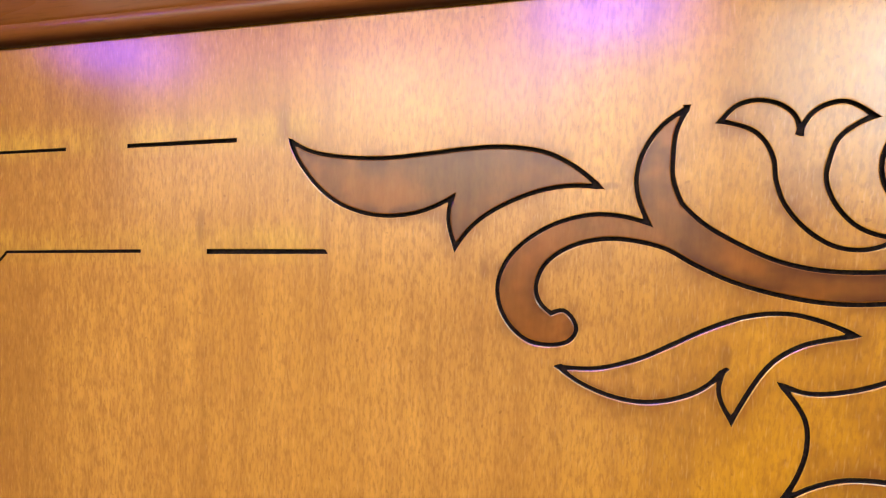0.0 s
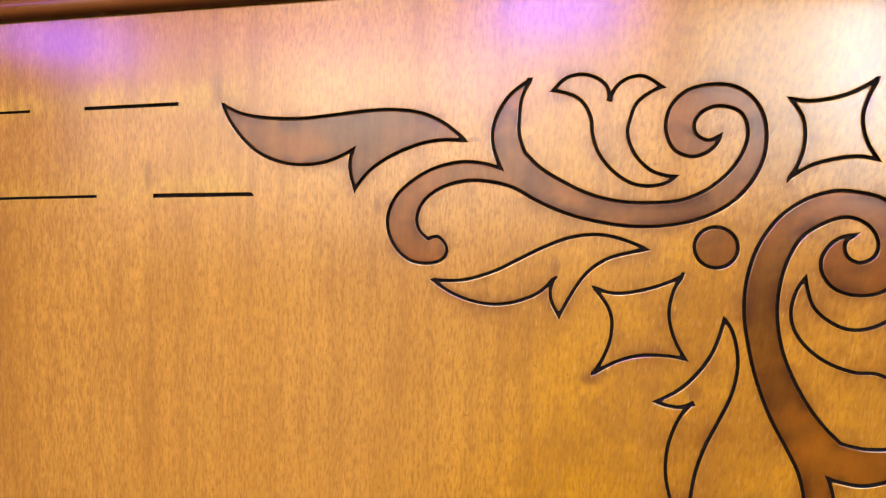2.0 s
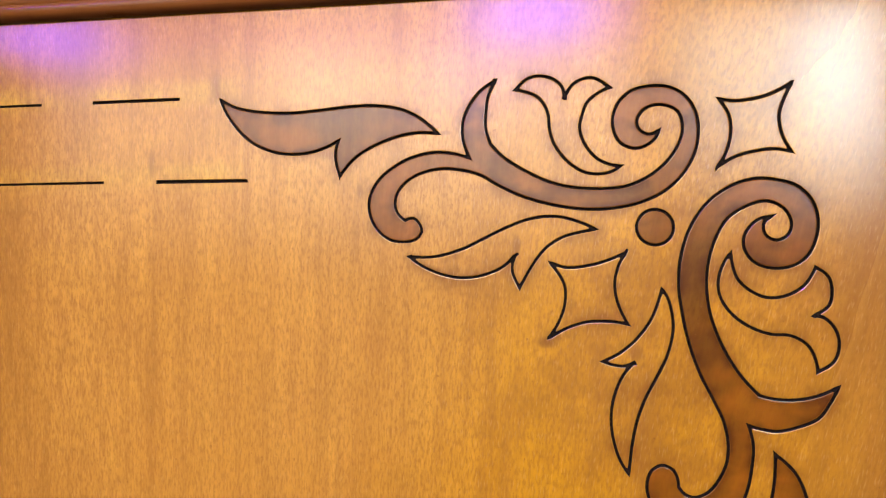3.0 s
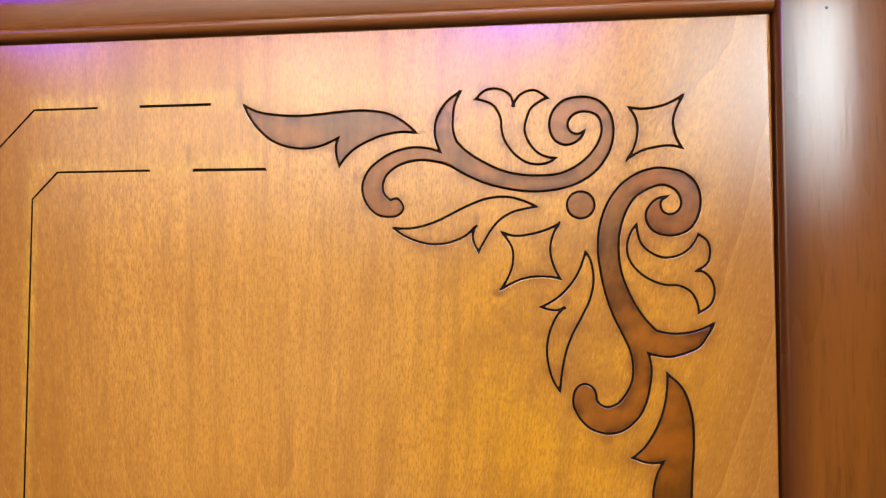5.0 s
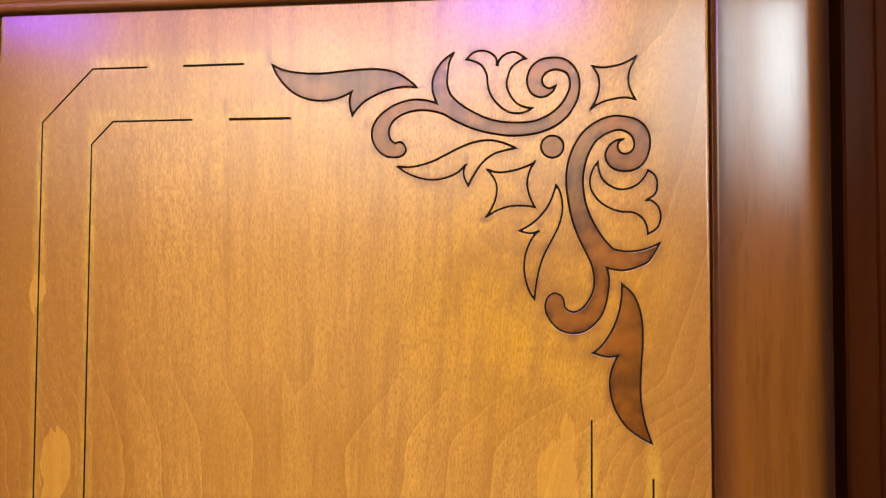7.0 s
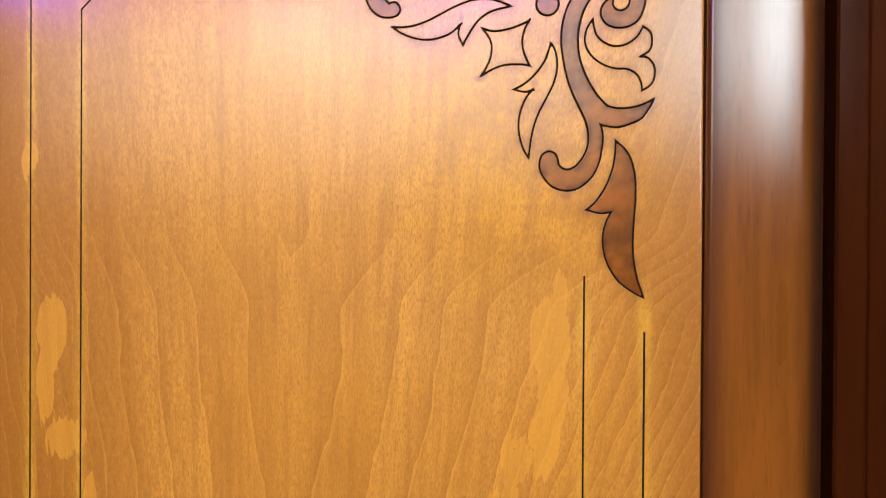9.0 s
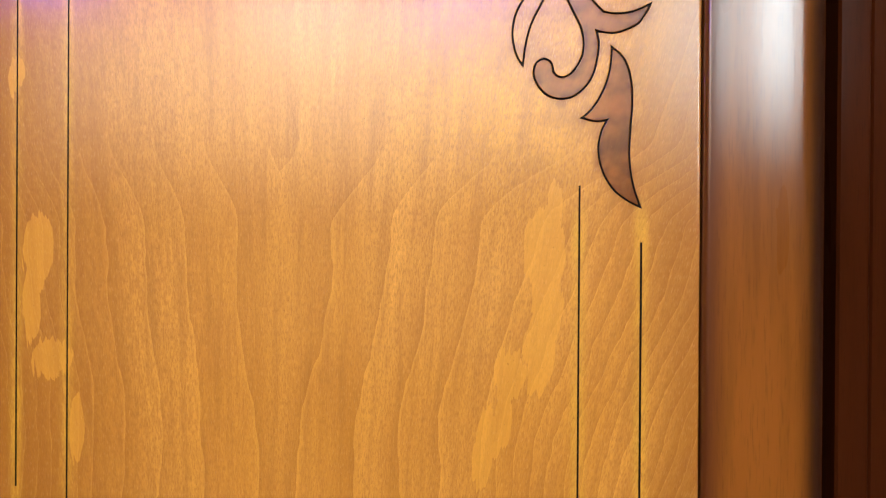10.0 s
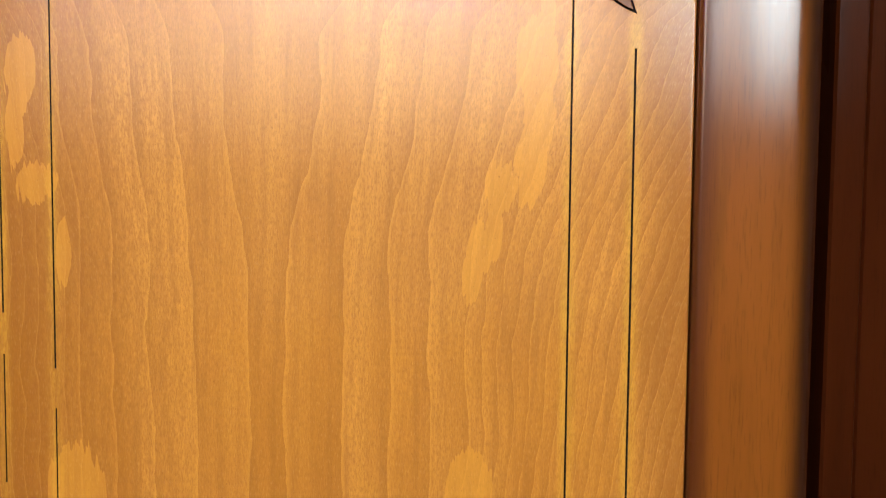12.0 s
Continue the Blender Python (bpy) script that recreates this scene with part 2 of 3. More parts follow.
def led_glow(name, power):
    """Frosted wall light: warm white, brightest in its middle, with a purple tube along its top."""
    k = Nodes(name)
    x, y, z = k.place()
    r = k.tree.nodes.new("ShaderNodeValToRGB")
    k.put(r.inputs[0], k.mapped(z, 0.9, 2.72, smooth=False))
    stops = ((0.0, (0.02, 0.017, 0.012)), (0.36, (0.035, 0.03, 0.022)), (0.45, (0.14, 0.12, 0.09)), (0.55, (0.29, 0.25, 0.20)), (0.62, (0.42, 0.365, 0.30)), (0.80, (0.55, 0.465, 0.43)), (0.87, (0.47, 0.36, 0.42)), (0.94, (0.14, 0.07, 0.2)), (1.0, (0.05, 0.02, 0.08)))
    ramp = r.color_ramp
    while len(ramp.elements) < len(stops):
        ramp.elements.new(0.5)
    for e, (at, c) in zip(ramp.elements, stops):
        e.position, e.color = at, (*c, 1)
    d = k.math("ABSOLUTE", k.math("ADD", x, 0.15))
    middle = k.math("MULTIPLY", k.mapped(d, 1.9, 0.0, 0.54, 1.3), k.mapped(x, -2.10, -1.98, 0.03, 1.0))
    lamp_x = k.mapped(k.math("ABSOLUTE", k.math("ADD", x, 0.78)), 0.42, 0.05)
    lamp_z = k.mapped(k.math("ABSOLUTE", k.math("SUBTRACT", z, 2.40)), 0.34, 0.05)
    middle = k.math("MULTIPLY_ADD", k.math("MULTIPLY", lamp_x, lamp_z), 0.55, middle)
    white = k.add("ShaderNodeEmission", Color=r.outputs[0], Strength=k.math("MULTIPLY", middle, 10.0 * power))
    tube = k.math("MULTIPLY", k.math("POWER", k.mapped(z, 2.42, 2.63, smooth=False), 1.6), k.mapped(z, 2.72, 2.66))
    near_lamp = k.mapped(k.math("ABSOLUTE", k.math("SUBTRACT", x, 0.10)), 0.42, 0.05)
    end = k.mapped(z, 2.54, 2.62, -2.08, -2.42)
    end_lamp = k.math("MULTIPLY", k.mapped(k.math("SUBTRACT", x, end), -0.05, 0.08), k.mapped(x, -1.60, -2.00, 0.08, 0.75))
    spread = k.math("MAXIMUM", near_lamp, end_lamp)
    spot_x = k.mapped(k.math("ABSOLUTE", k.math("ADD", x, 0.19)), 0.34, 0.04)
    spot_z = k.mapped(k.math("ABSOLUTE", k.math("SUBTRACT", z, 2.37)), 0.26, 0.04)
    glow = k.math("MULTIPLY_ADD", k.math("MULTIPLY", spot_x, spot_z), 0.10, k.math("MULTIPLY", tube, spread))
    purple = k.add("ShaderNodeEmission", Color=(0.13, 0.004, 1.0, 1), Strength=k.math("MULTIPLY", glow, 34.0 * power))
    both = k.tree.nodes.new("ShaderNodeAddShader")
    k.tree.links.new(white.outputs[0], both.inputs[0])
    k.tree.links.new(purple.outputs[0], both.inputs[1])
    k.tree.links.new(both.outputs[0], k.out.inputs[0])
    return k.mat


def burnt(name):
    k = Nodes(name)
    k.place()
    n = k.noise((900, 900, 900), detail=3)
    col = k.mix(k.mapped(n, 0.35, 0.7), (0.006, 0.004, 0.003), (0.022, 0.012, 0.007))
    return k.shade(col, 0.75, n, 0.0002, spec=0.15)


VENEER = veneer("honey_veneer")
STAINED = veneer("brown_stained_veneer", (0.150, 0.044, 0.002))
BURNT = burnt("burnt_groove")
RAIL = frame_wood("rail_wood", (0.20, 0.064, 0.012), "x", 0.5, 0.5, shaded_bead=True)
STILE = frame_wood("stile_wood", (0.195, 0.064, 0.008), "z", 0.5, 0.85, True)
MAHOGANY = frame_wood("dark_cabinet_wood", (0.036, 0.0085, 0.0019), "z", 0.6, 0.05)
PLASTER = painted("wall_plaster", (0.17, 0.12, 0.085))
CEILING = painted("ceiling_paint", (0.75, 0.72, 0.70))
FLOOR = frame_wood("floor_wood", (0.22, 0.11, 0.05), "x")
ALUMINIUM = painted("frame_grey", (0.4, 0.4, 0.42), 0.4)


# ---- mesh helpers ----
def link(name, bm, material, parent=None, label="", smooth=False):
    me = bpy.data.meshes.new(name)
    bmesh.ops.recalc_face_normals(bm, faces=bm.faces)
    bm.to_mesh(me)
    bm.free()
    me.materials.append(material)
    if smooth:
        for p in me.polygons:
            p.use_smooth = True
        me.set_sharp_from_angle(angle=radians(40))
    ob = new(name, me)
    ob.parent = parent
    if label:
        tagged(ob, label)
    return ob


def part(name, bm, material, parent, label="", smooth=False):
    return link(name, bm, material, parent, label, smooth)


def box(x0, x1, y0, y1, z0, z1, bevel=0.0):
    bm = bmesh.new()
    bmesh.ops.create_cube(bm, size=1)
    for v in bm.verts:
        v.co = ((x0 + x1) / 2 + v.co.x * (x1 - x0), (y0 + y1) / 2 + v.co.y * (y1 - y0), (z0 + z1) / 2 + v.co.z * (z1 - z0))
    if bevel:
        bmesh.ops.bevel(bm, geom=bm.edges[:], offset=bevel, segments=3, affect="EDGES", profile=0.5)
    return bm


def swept(outline, a, b, axis):
    """A bar with the closed outline (across, depth) from a to b along axis 'x' or 'z'."""
    bm = bmesh.new()
    rings = []
    for s in (a, b):
        rings.append([bm.verts.new((s, d, c) if axis == "x" else (c, d, s)) for c, d in outline])
    n = len(outline)
    for i in range(n):
        bm.faces.new((rings[0][i], rings[0][(i + 1) % n], rings[1][(i + 1) % n], rings[1][i]))
    bm.faces.new(rings[0])
    bm.faces.new(rings[1][::-1])
    return bm


def arc(cx, cy, rx, ry, a0, a1, n=10):
    return [(cx + rx * math.cos(radians(a0 + (a1 - a0) * i / n)), cy + ry * math.sin(radians(a0 + (a1 - a0) * i / n))) for i in range(n + 1)]


# ---- the room ----
WEST, EAST, NORTH, SOUTH, TOP = -2.9, 2.6, 0.62, -2.25, 2.85
tagged(link("floor", box(WEST - 0.1, EAST + 0.1, SOUTH - 0.1, NORTH + 0.1, -0.1, 0), FLOOR), "brown wooden floor of the room", "floor", kind="structure")
tagged(link("ceiling", box(WEST - 0.1, EAST + 0.1, SOUTH - 0.1, NORTH + 0.1, TOP, TOP + 0.1), CEILING), "plain white painted ceiling", "ceiling", kind="structure")
tagged(link("wall_north", box(WEST, EAST, NORTH, NORTH + 0.1, 0, TOP), PLASTER), "plain brown wall behind the cabinet", "wall", kind="structure")
tagged(link("wall_west", box(WEST - 0.1, WEST, SOUTH - 0.1, NORTH + 0.1, 0, TOP), PLASTER), "plain brown side wall", "wall", kind="structure")
tagged(link("wall_east", box(EAST, EAST + 0.1, SOUTH - 0.1, NORTH + 0.1, 0, TOP), PLASTER), "plain brown side wall", "wall", kind="structure")
# the south wall has a window opening
WX0, WX1, WZ0, WZ1 = 0.56, 1.62, 1.50, 2.66
south = bmesh.new()
for x0, x1, z0, z1 in ((WEST, WX0, 0, TOP), (WX1, EAST, 0, TOP), (WX0, WX1, 0, WZ0), (WX0, WX1, WZ1, TOP)):
    piece = box(x0, x1, SOUTH - 0.1, SOUTH, z0, z1)
    me = bpy.data.meshes.new("piece")
    piece.to_mesh(me)
    piece.free()
    south.from_mesh(me)
tagged(link("wall_south", south, PLASTER), "plain brown wall with a window", "wall", kind="structure")
window = tagged(new("window_1"), "bright window with a thin grey frame", "window", kind="structure")
for x0, x1, z0, z1 in ((WX0, WX0 + 0.03, WZ0, WZ1), (WX1 - 0.03, WX1, WZ0, WZ1), (WX0 + 0.03, WX1 - 0.03, WZ0, WZ0 + 0.03), (WX0 + 0.03, WX1 - 0.03, WZ1 - 0.03, WZ1)):
    part("window_frame", box(x0, x1, SOUTH - 0.07, SOUTH - 0.03, z0, z1), ALUMINIUM, window)
tagged(link("backdrop", box(WX0 - 0.3, WX1 + 0.3, SOUTH - 0.32, SOUTH - 0.30, WZ0 - 0.3, WZ1 + 0.3), daylight("daylight", DAYLIGHT)), "bright overcast daylight outside the window", "backdrop", kind="structure")

led = tagged(new("led_light"), "purple strip light above a frosted pink wall light", "lamp")
part("diffuser", box(-2.85, 0.50, SOUTH + 0.002, SOUTH + 0.05, 0.9, 2.73), led_glow("led_glow", LED_WALL), led, "frosted diffuser glowing purple to warm white")
part("housing", box(-2.87, 0.53, SOUTH + 0.002, SOUTH + 0.07, 2.735, 2.765, 0.004), ALUMINIUM, led)
# unseen lamp under the ceiling, added to raise the diffuse light on the door
lamp = tagged(new("fill_lamp"), "unseen warm white square lamp added as fill light", "lamp")
part("diffuser", box(-1.0, 0.6, -2.15, -1.75, TOP - 0.05, TOP - 0.01), glowing("warm_glow", FILL_LAMP), lamp)
part("rim", box(-1.03, 0.63, -2.18, -1.72, TOP - 0.03, TOP - 0.002), ALUMINIUM, lamp)

# ---- the cabinet ----
DOOR_B, DOOR_T = 0.86, 1.712
PANEL_W, PANEL_T, PANEL_B = 0.1962, 1.656, 0.93
GROOVE, DEPTH, LIP = 0.00150, 0.0013, 0.00024

cabinet = tagged(new("cabinet"), "dark mahogany cabinet body standing on the floor", "cabinet")
part("side_post", swept([(0.2735, 0.070), (0.2735, 0.0295), (0.2747, 0.028), (0.2887, 0.028), (0.2895, 0.029), (0.2895, 0.070)], 0.02, 2.1, "z"), MAHOGANY, cabinet, "dark mahogany front post")
part("side_panel", swept([(0.2899, 0.55), (0.2899, 0.0300), (0.2909, 0.0285), (0.3400, 0.0285), (0.3410, 0.030), (0.3410, 0.55)], 0.02, 2.1, "z"), MAHOGANY, cabinet, "dark mahogany side panel")
part("back", box(-0.30, 0.2890, 0.53, 0.55, 0.02, 2.1), MAHOGANY, cabinet)
part("side_panel", box(-0.32, -0.26, 0.0135, 0.528, 0.02, 2.1, 0.002), MAHOGANY, cabinet)
part("top", box(-0.258, 0.259, 0.03, 0.528, 2.06, 2.1), MAHOGANY, cabinet)
part("bottom", box(-0.258, 0.259, 0.03, 0.528, 0.02, 0.06), MAHOGANY, cabinet)
part("plinth", box(-0.32, 0.341, 0.05, 0.55, 0.0, 0.019), MAHOGANY, cabinet)

door = tagged(new("carved_front"), "honey-stained carved wooden front panel fixed to the cabinet", "cabinet front")

# stile: softly crowned face, eased inner edge, broad rounded outer edge
def stile_outline(mirror=1):
    pts = [(0.1968, 0.020), (0.1968, -0.0004)]
    pts += [(0.1968 + 0.0024 * (1 - math.cos(radians(a))), -0.0012 - 0.0034 * math.sin(radians(a))) for a in range(0, 91, 10)]
    pts += [(0.1992 + 0.0413 * i / 8, -0.0046 - 0.0003 * math.sin(math.pi * i / 8)) for i in range(1, 9)]
    pts += [(0.2405 + 0.0159 * math.sin(radians(a)), 0.0094 - 0.0140 * math.cos(radians(a))) for a in range(5, 91, 5)]
    pts += [(0.2564, 0.020)]
    return [(mirror * c, d) for c, d in pts]


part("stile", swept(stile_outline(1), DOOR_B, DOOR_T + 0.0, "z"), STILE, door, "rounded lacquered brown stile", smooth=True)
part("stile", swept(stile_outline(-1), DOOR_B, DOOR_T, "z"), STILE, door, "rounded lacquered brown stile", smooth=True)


def rail_outline(z_in, z_out, sign):
    """From the edge over the panel to the outer edge; sign +1: the rail lies above its inner edge."""
    pts = [(z_in + sign * 0.0008, 0.020), (z_in + sign * 0.0006, 0.0002)]
    pts += [(z_in + sign * 0.0052 * (1 - math.cos(radians(a))), -0.0004 - 0.0032 * math.sin(radians(a))) for a in range(0, 91, 10)]
    pts += [(z_in + sign * 0.0060, -0.0034), (z_in + sign * 0.0068, -0.0038), (z_in + sign * 0.022, -0.0037), (z_out - sign * 0.006, -0.0033), (z_out, -0.001), (z_out, 0.020)]
    return pts


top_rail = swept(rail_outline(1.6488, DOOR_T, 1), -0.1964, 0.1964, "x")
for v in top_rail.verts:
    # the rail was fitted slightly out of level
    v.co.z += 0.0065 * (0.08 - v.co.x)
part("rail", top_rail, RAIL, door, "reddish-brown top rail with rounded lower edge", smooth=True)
part("rail", swept(rail_outline(PANEL_B + 0.008, DOOR_B, -1), -0.1964, 0.1964, "x"), RAIL, door, "reddish-brown bottom rail", smooth=True)
part("backing", box(-0.1975, 0.1975, 0.0105, 0.0195, DOOR_B + 0.002, DOOR_T - 0.002), MAHOGANY, door)


# ---- the carved panel ----
# outlines in millimetres from the middle of the door and from 1.5 m above the floor; c marks a sharp corner
SHAPES = (
    ("stained_leaf", True, "-32.5,117.3c -26.1,114.0 -17.4,112.2 -6.1,111.4 5.2,112.0 15.0,112.8 24.7,112.9 34.3,111.3 41.2,107.8 47.7,102.2c 41.2,102.8 34.4,102.0 27.5,99.8 20.7,96.4 16.5,93.0 12.8,88.4c 11.2,93.9 11.2,98.0 12.3,101.0c 8.1,98.9 2.5,97.1 -4.5,96.5 -11.6,97.5 -18.7,100.4 -24.5,105.0 -29.5,111.3"),
    ("stained_scroll", True, "67.3,120.1c 64.7,114.9 63.8,108.7 63.8,103.4 65.5,98.0c 70.0,93.4 76.5,89.1 84.2,85.2 91.8,83.1 100.8,82.4 109.6,83.1 117.1,86.4 123.5,92.2 127.0,99.0 127.2,104.2 125.2,107.9 120.2,109.6 115.8,108.4 113.3,105.1 113.7,101.9 116.3,100.0 118.3,100.2 120.4,101.5c 118.8,98.4 115.8,96.1 111.9,95.4 107.8,97.4 105.8,101.4 105.6,106.1 107.4,110.8 111.3,114.4 116.4,115.8 122.8,115.5 127.8,112.8 131.1,108.0 132.3,102.2 131.5,94.9 128.1,87.8 122.5,81.9 114.9,77.9 105.9,75.9 95.6,75.7 85.2,77.4 76.0,80.2 68.1,84.0 61.4,87.9 52.1,90.0 45.3,89.7 39.1,87.6 34.5,83.9 32.6,79.1 33.4,75.3 36.1,72.6c 39.1,73.3 41.3,71.1 41.9,68.7 40.0,66.1 35.4,65.2 30.4,66.2 26.3,69.7 23.8,74.6 23.5,80.1 26.0,85.7 30.3,89.9 37.1,93.8 45.3,95.8 52.0,95.4 58.2,93.6c 56.1,99.6 55.8,104.9 57.4,110.3 61.4,116.0"),
    ("carved_tulip", False, "73.9,116.4c 77.4,119.8 81.4,120.8 85.8,119.8 89.1,117.0 90.0,113.0c 92.4,117.1 95.8,119.1 99.7,119.3 104.6,115.9c 101.2,114.4 97.5,111.4 95.7,107.0 94.9,102.5 96.5,97.2 100.1,92.6 104.2,90.4 108.0,89.8c 105.2,88.0 100.8,87.2 95.7,88.2 90.5,92.0 86.6,97.4 85.0,102.8 84.7,107.3 82.9,111.6 80.0,114.4"),
    ("carved_star", False, "138.6,110.8c 144.1,109.9 151.6,110.9 156.6,112.8 161.0,115.3c 158.3,110.2 156.7,104.6 157.6,98.1 160.3,92.9c 155.1,94.1 147.7,93.2 142.7,91.6 137.2,88.1c 140.0,92.1 142.0,98.5 141.8,105.0"),
    ("stained_scroll", True, "172.0,20.1c 166.4,17.3 160.4,15.8 154.3,15.6 148.9,16.7c 144.5,21.5 140.6,27.3 137.2,34.4 134.8,42.1 133.9,51.0 134.7,58.7 136.9,65.9 140.6,72.1 146.6,76.1 152.5,77.5 157.4,75.1 159.5,70.7 158.5,66.9 155.3,65.1 152.4,66.2 151.2,68.8 151.9,71.3 154.4,72.6c 150.7,72.1 147.5,69.9 145.4,66.3 145.4,62.5 147.8,58.6 152.3,56.5 158.4,56.7 163.3,59.5 166.3,64.8 167.3,71.6 165.5,78.0 161.1,82.4 155.0,84.3 148.8,84.7 141.4,82.3 134.6,77.3 129.3,69.6 126.2,60.1 125.4,51.1 126.1,43.4 128.1,33.1 131.3,23.3 135.5,14.5 138.2,8.3 139.4,0.9 138.4,-5.7 134.1,-12.8 129.6,-15.4 126.4,-14.7 124.4,-12.5c 124.1,-9.7 122.7,-7.2 119.4,-6.0 116.3,-7.8 114.9,-11.2 115.1,-15.5 117.9,-20.8 122.1,-24.6 128.5,-26.3 135.0,-24.9 141.4,-19.2 144.7,-12.6 146.2,-5.5 146.8,1.0 145.6,7.3c 149.0,6.4 154.3,5.9 160.5,7.6 165.9,10.3 169.2,14.9"),
    ("carved_tulip", False, "141.4,61.2c 141.7,57.9 143.2,53.0 147.0,49.2 152.0,47.1 157.6,47.8 162.7,51.0 166.2,56.6c 169.7,53.8 170.7,49.5 169.6,44.7 164.8,41.5c 168.2,41.0 171.3,37.6 172.3,32.8 170.7,27.7 166.0,24.4c 165.2,28.9 163.0,32.8 158.4,35.4 152.8,35.7 146.4,38.0 141.3,41.9 138.1,46.8 137.4,52.0 138.9,57.4"),
    ("carved_leaf", False, "37.6,60.2c 46.8,60.2 56.1,62.8 62.8,66.0 70.8,69.9 78.7,72.7 86.5,73.4 93.0,72.0 100.0,69.0c 94.3,68.0 89.1,66.5 83.9,63.2 80.0,58.5 75.0,49.8c 72.9,54.1 72.6,57.2 73.9,61.2c 69.4,56.7 62.8,53.9 56.2,53.0 49.5,54.0 42.7,56.7"),
    ("carved_star", False, "84.7,58.4c 90.4,56.5 98.1,57.3 104.6,59.3 109.7,61.6c 107.1,57.7 105.6,51.2 106.6,44.7 109.6,38.2c 104.5,39.0 96.8,38.8 90.3,36.7 84.1,33.0c 87.5,38.3 89.7,44.8 89.4,51.3"),
    ("carved_leaf", False, "120.3,49.6c 122.3,46.0 123.5,39.5 123.2,34.4 121.4,28.0 117.6,20.3 114.5,14.3 112.0,7.4 110.4,-0.3 109.3,-9.3c 106.3,-4.2 104.3,3.5 104.1,9.9 105.4,16.3 108.2,22.3 111.6,26.1c 108.2,24.8 104.9,25.1 101.6,26.1c 107.3,29.2 112.6,34.0 117.1,40.5"),
    ("stained_leaf", True, "153.1,-1.1c 159.2,-7.2 162.5,-17.1 163.2,-29.6 162.4,-42.2 162.0,-56.2 163.7,-68.8 167.4,-80.5c 161.1,-77.2 154.2,-71.5 148.9,-62.3 146.9,-51.8 148.2,-43.4 151.2,-37.0c 145.7,-37.8 138.8,-36.0c 144.3,-30.7 149.7,-21.0 152.4,-11.2"),
)
# straight grooves: width in metres, and open lines in the same measure as above
LINES = (
    (0.0013, "-168,-234.9 -168,88.4 -138,118.1 -104.9,118.1"), (0.0015, "-83.9,118.1 -48.3,118.1"),
    (0.0013, "-137.6,-264.9 -137.6,75.3 -125.0,87.9 -77.8,87.9"), (0.0017, "-57.0,87.7 -22.2,87.5"),
    (0.0011, "-168,-330 -168,-257.5"), (0.0011, "-137.6,-360 -137.6,-286.6"),
    (0.0014, "137.9,-70 137.9,-420"), (0.0014, "168,-97.8 168,-450"),
)


def flow(text, step=1.1):
    """The closed outline through the given nodes, smooth but for the corners."""
    nodes = [(Vector([float(c) for c in w.rstrip("c").split(",")]), w.endswith("c")) for w in text.split()]
    n, out = len(nodes), []
    for i in range(n):
        (a, ca), (b, cb) = nodes[i], nodes[(i + 1) % n]
        before, after = nodes[i - 1][0], nodes[(i + 2) % n][0]
        d = (b - a).length
        ta = (b - before) * d / ((a - before).length + d) if not ca else None
        tb = (after - a) * d / ((after - b).length + d) if not cb else None
        if ta is None and tb is None:
            ta = tb = b - a
        elif ta is None:
            ta = 1.5 * (b - a) - 0.5 * tb
        elif tb is None:
            tb = 1.5 * (b - a) - 0.5 * ta
        m = max(2, round(d / step))
        for j in range(m):
            s = j / m
            out.append((2 * s**3 - 3 * s**2 + 1) * a + (s**3 - 2 * s**2 + s) * ta + (3 * s**2 - 2 * s**3) * b + (s**3 - s**2) * tb)
    return [v / 1000 for v in out]


def beside(line, half, closed):
    """The two edges of a groove along a line."""
    n, left, right = len(line), [], []
    for i, v in enumerate(line):
        a = line[i - 1] if closed or i else None
        b = line[(i + 1) % n] if closed or i < n - 1 else None
        da = (v - a).normalized() if a is not None else (b - v).normalized()
        db = (b - v).normalized() if b is not None else da
        na, nb = Vector((-da.y, da.x)), Vector((-db.y, db.x))
        m = na + nb
        m = m / max(m.length_squared, 0.8) * 2
        left.append(v + m * half)
        right.append(v - m * half)
    return left, right


def inside(points, loop):
    """Which of the points (n x 2) lie in the loop."""
    p, hit = np.array([tuple(v) for v in loop]), np.zeros(len(points), bool)
    q = np.roll(p, -1, axis=0)
    for (ax, ay), (bx, by) in zip(p, q):
        cross = (ay > points[:, 1]) != (by > points[:, 1])
        hit ^= cross & (points[:, 0] < (bx - ax) * (points[:, 1] - ay) / ((by - ay) or 1e-12) + ax)
    return hit


def near(points, line, closed, reach):
    hit = np.zeros(len(points), bool)
    p = np.array([tuple(v) for v in line])
    pairs = zip(p, np.roll(p, -1, axis=0)) if closed else zip(p[:-1], p[1:])
    for a, b in pairs:
        d = b - a
        s = np.clip(((points - a) @ d) / max(d @ d, 1e-14), 0, 1)
        hit |= ((points - a - s[:, None] * d) ** 2).sum(1) < reach * reach
    return hit


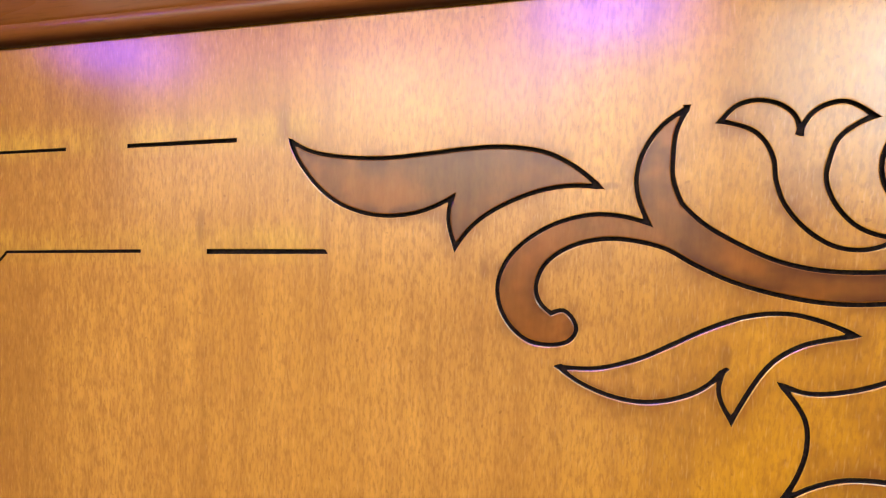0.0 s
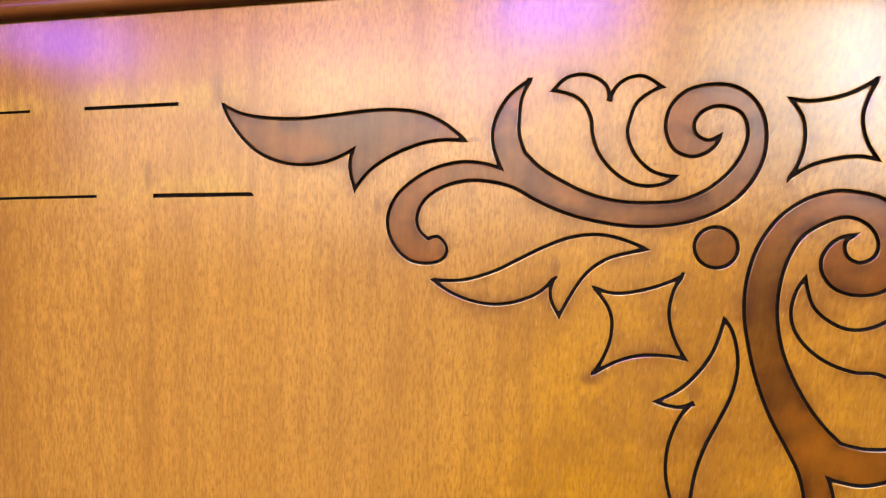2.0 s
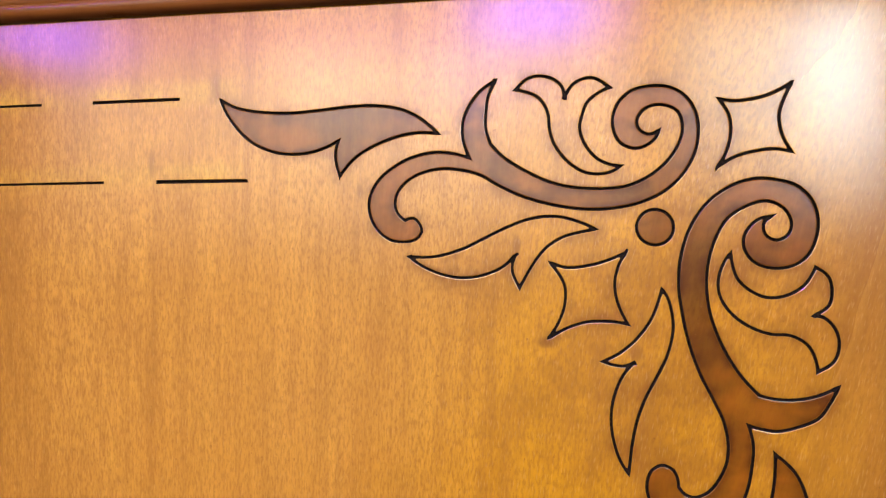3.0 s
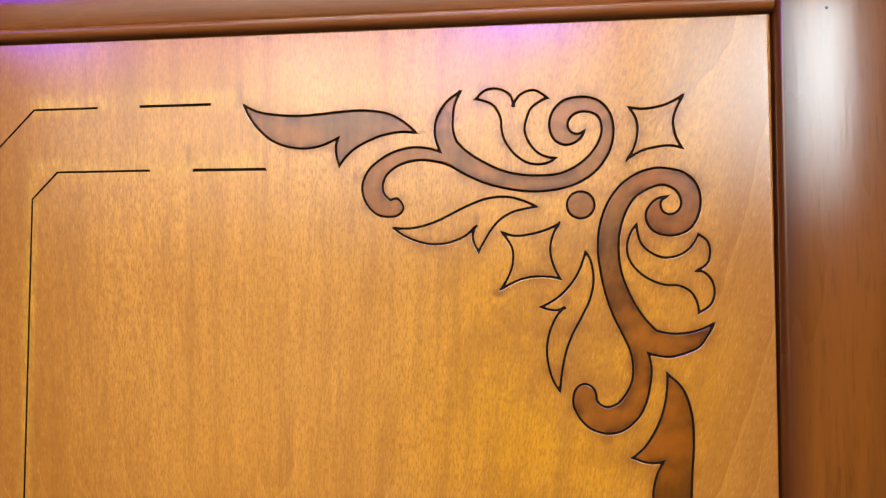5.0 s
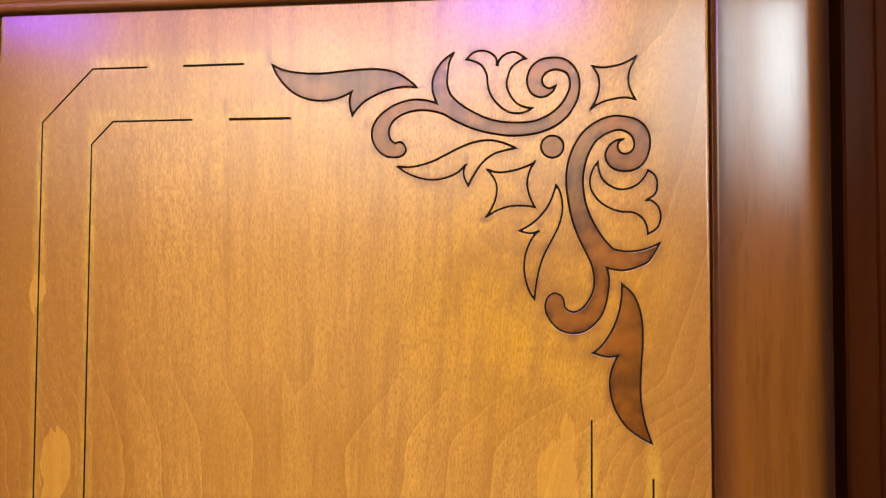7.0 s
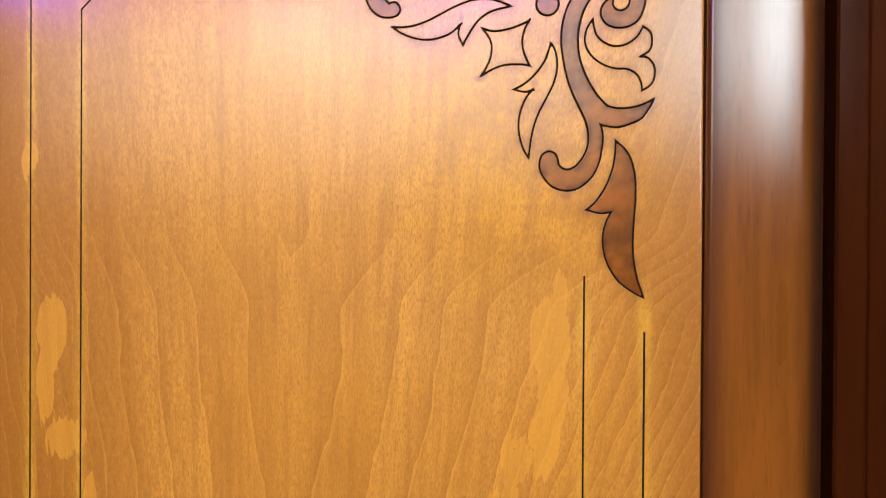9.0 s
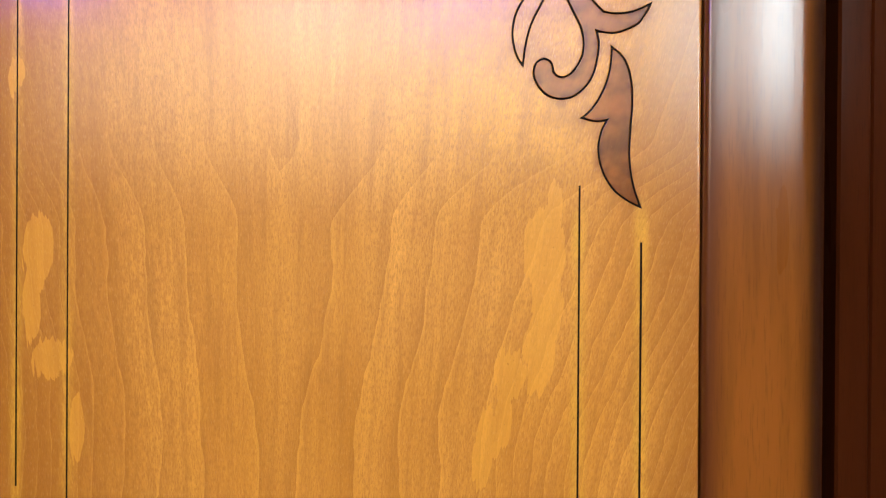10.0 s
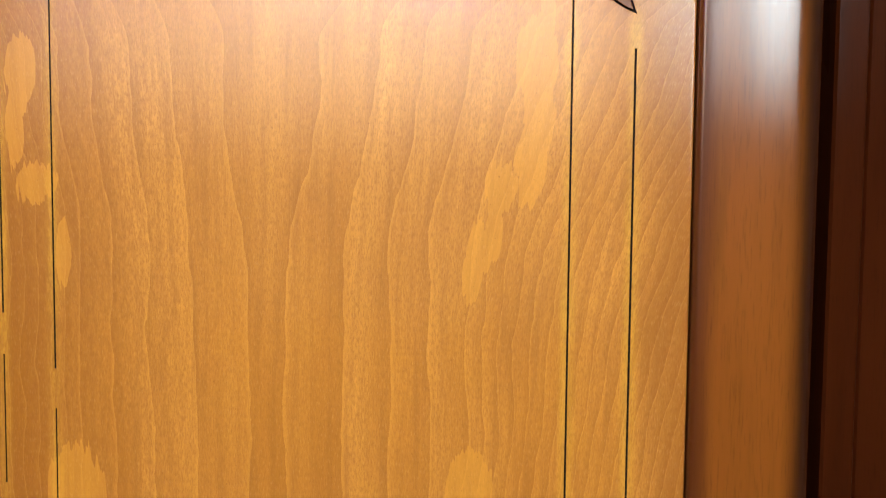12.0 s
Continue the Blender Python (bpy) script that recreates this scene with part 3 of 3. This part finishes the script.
def carve():
    strokes = [(name, stained, flow(text), True, GROOVE) for name, stained, text in SHAPES]
    circle = [Vector((0.1184 + 0.00575 * math.cos(2 * math.pi * i / 40), 1.5695 - 1.5 + 0.00575 * math.sin(2 * math.pi * i / 40))) for i in range(40)]
    strokes.append(("stained_dot", True, circle, True, GROOVE))
    for width, text in LINES:
        strokes.append(("line", False, [Vector([float(c) / 1000 for c in w.split(",")]) for w in text.split()], False, width))
    verts, edges = [], []

    def loop(points):
        first = len(verts)
        verts.extend(Vector((v.x, v.y)) for v in points)
        n = len(points)
        edges.extend((first + i, first + (i + 1) % n) for i in range(n))

    w, b, t = PANEL_W - 0.0018, PANEL_B + 0.0018 - 1.5, PANEL_T - 0.0018 - 1.5
    loop([Vector(c) for c in ((-w, b), (w, b), (w, t), (-w, t))])
    for name, stained, line, closed, width in strokes:
        left, right = beside(line, width / 2, closed)
        if closed:
            loop(left)
            loop(right)
        else:
            loop(left + right[::-1])
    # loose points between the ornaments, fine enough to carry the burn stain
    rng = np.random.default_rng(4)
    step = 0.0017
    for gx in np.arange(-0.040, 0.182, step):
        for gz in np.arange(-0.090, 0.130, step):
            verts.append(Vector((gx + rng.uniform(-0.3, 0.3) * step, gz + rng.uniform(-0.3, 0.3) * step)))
    co, _, faces, *_ = delaunay_2d_cdt(verts, edges, [], 1, 1e-6)
    co = np.array([tuple(v) for v in co])
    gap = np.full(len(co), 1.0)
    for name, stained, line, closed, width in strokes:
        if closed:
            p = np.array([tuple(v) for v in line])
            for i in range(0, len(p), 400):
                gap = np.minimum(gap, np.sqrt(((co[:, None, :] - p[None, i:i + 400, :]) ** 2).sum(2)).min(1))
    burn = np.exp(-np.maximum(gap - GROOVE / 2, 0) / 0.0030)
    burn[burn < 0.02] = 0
    faces = [f for f in faces if len(f) == 3]
    mid = np.array([co[list(f)].mean(0) for f in faces])
    owner = np.full(len(faces), -1)
    for i, (name, stained, line, closed, width) in enumerate(strokes):
        if closed:
            owner[inside(mid, line)] = i
    for name, stained, line, closed, width in strokes:
        p = np.array([tuple(v) for v in line])
        close = ((mid > p.min(0) - 0.002) & (mid < p.max(0) + 0.002)).all(1)
        hit = np.nonzero(close)[0]
        owner[hit[near(mid[hit], line, closed, width / 2 * 1.02)]] = -2

    def slab(which):
        bm = bmesh.new()
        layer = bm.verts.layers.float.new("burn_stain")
        made = {}
        for f in [faces[i] for i in np.nonzero(owner == which)[0]]:
            for v in f:
                if v not in made:
                    made[v] = bm.verts.new((co[v][0], 0.0, co[v][1] + 1.5))
            bm.faces.new([made[v] for v in f])
        rim = [e for e in bm.edges if len(e.link_faces) == 1 and not all(abs(abs(v.co.x) - w) < 1e-6 for v in e.verts) and not all(abs(v.co.z - 1.5 - t) < 1e-6 or abs(v.co.z - 1.5 - b) < 1e-6 for v in e.verts)]
        away = {}
        for e in rim:
            a, c = e.verts
            d = (c.co - a.co).normalized()
            n = Vector((-d.z, 0, d.x))
            if n.dot(e.link_faces[0].calc_center_median() - a.co) > 0:
                n = -n
            for v in e.verts:
                away[v] = away.get(v, Vector()) + n
        lip, low = {}, {}
        for v, n in away.items():
            n = n.normalized()
            lip[v] = bm.verts.new(v.co + n * LIP + Vector((0, LIP * 0.30, 0)))
            low[v] = bm.verts.new(v.co + n * LIP * 1.15 + Vector((0, DEPTH, 0)))
        for e in rim:
            a, c = e.verts
            bm.faces.new((a, c, lip[c], lip[a]))
            bm.faces.new((lip[a], lip[c], low[c], low[a])).material_index = 1
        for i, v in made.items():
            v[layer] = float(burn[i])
        return bm

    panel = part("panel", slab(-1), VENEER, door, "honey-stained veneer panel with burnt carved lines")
    panel.data.materials.append(BURNT)
    for i, (name, stained, line, closed, width) in enumerate(strokes):
        if closed:
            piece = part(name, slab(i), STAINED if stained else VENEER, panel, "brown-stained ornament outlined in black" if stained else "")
            piece.data.materials.append(BURNT)
    return panel


panel = carve()
# eased edge of the panel, and the burnt ground of the grooves
rim = bmesh.new()
w, e = PANEL_W, 0.0012
EASE = 0.0018
ring = []
for out, y in [(w - EASE + EASE * math.sin(radians(a)), e * (1 - math.cos(radians(a)))) for a in range(0, 91, 10)] + [(w, 0.0100)]:
    g = w - out
    ring.append([rim.verts.new(c) for c in ((-out, y, PANEL_B + g), (out, y, PANEL_B + g), (out, y, PANEL_T - g), (-out, y, PANEL_T - g))])
for a, b in zip(ring, ring[1:]):
    for i in range(4):
        rim.faces.new((a[i], a[(i + 1) % 4], b[(i + 1) % 4], b[i]))
part("eased_edge", rim, VENEER, panel, smooth=True)
part("groove_ground", box(-w + 0.004, w - 0.004, DEPTH - 0.00004, 0.0100, PANEL_B + 0.004, PANEL_T - 0.004), BURNT, panel, "blackened groove ground")

# a small nail head set into the stile
nail = bmesh.new()
bmesh.ops.create_uvsphere(nail, u_segments=12, v_segments=6, radius=0.0006, matrix=Matrix.LocRotScale((0.2155, -0.0048, 1.6475), None, (1, 0.5, 1)))
part("nail_head", nail, RAIL, door, "tiny lacquered nail head", smooth=True)
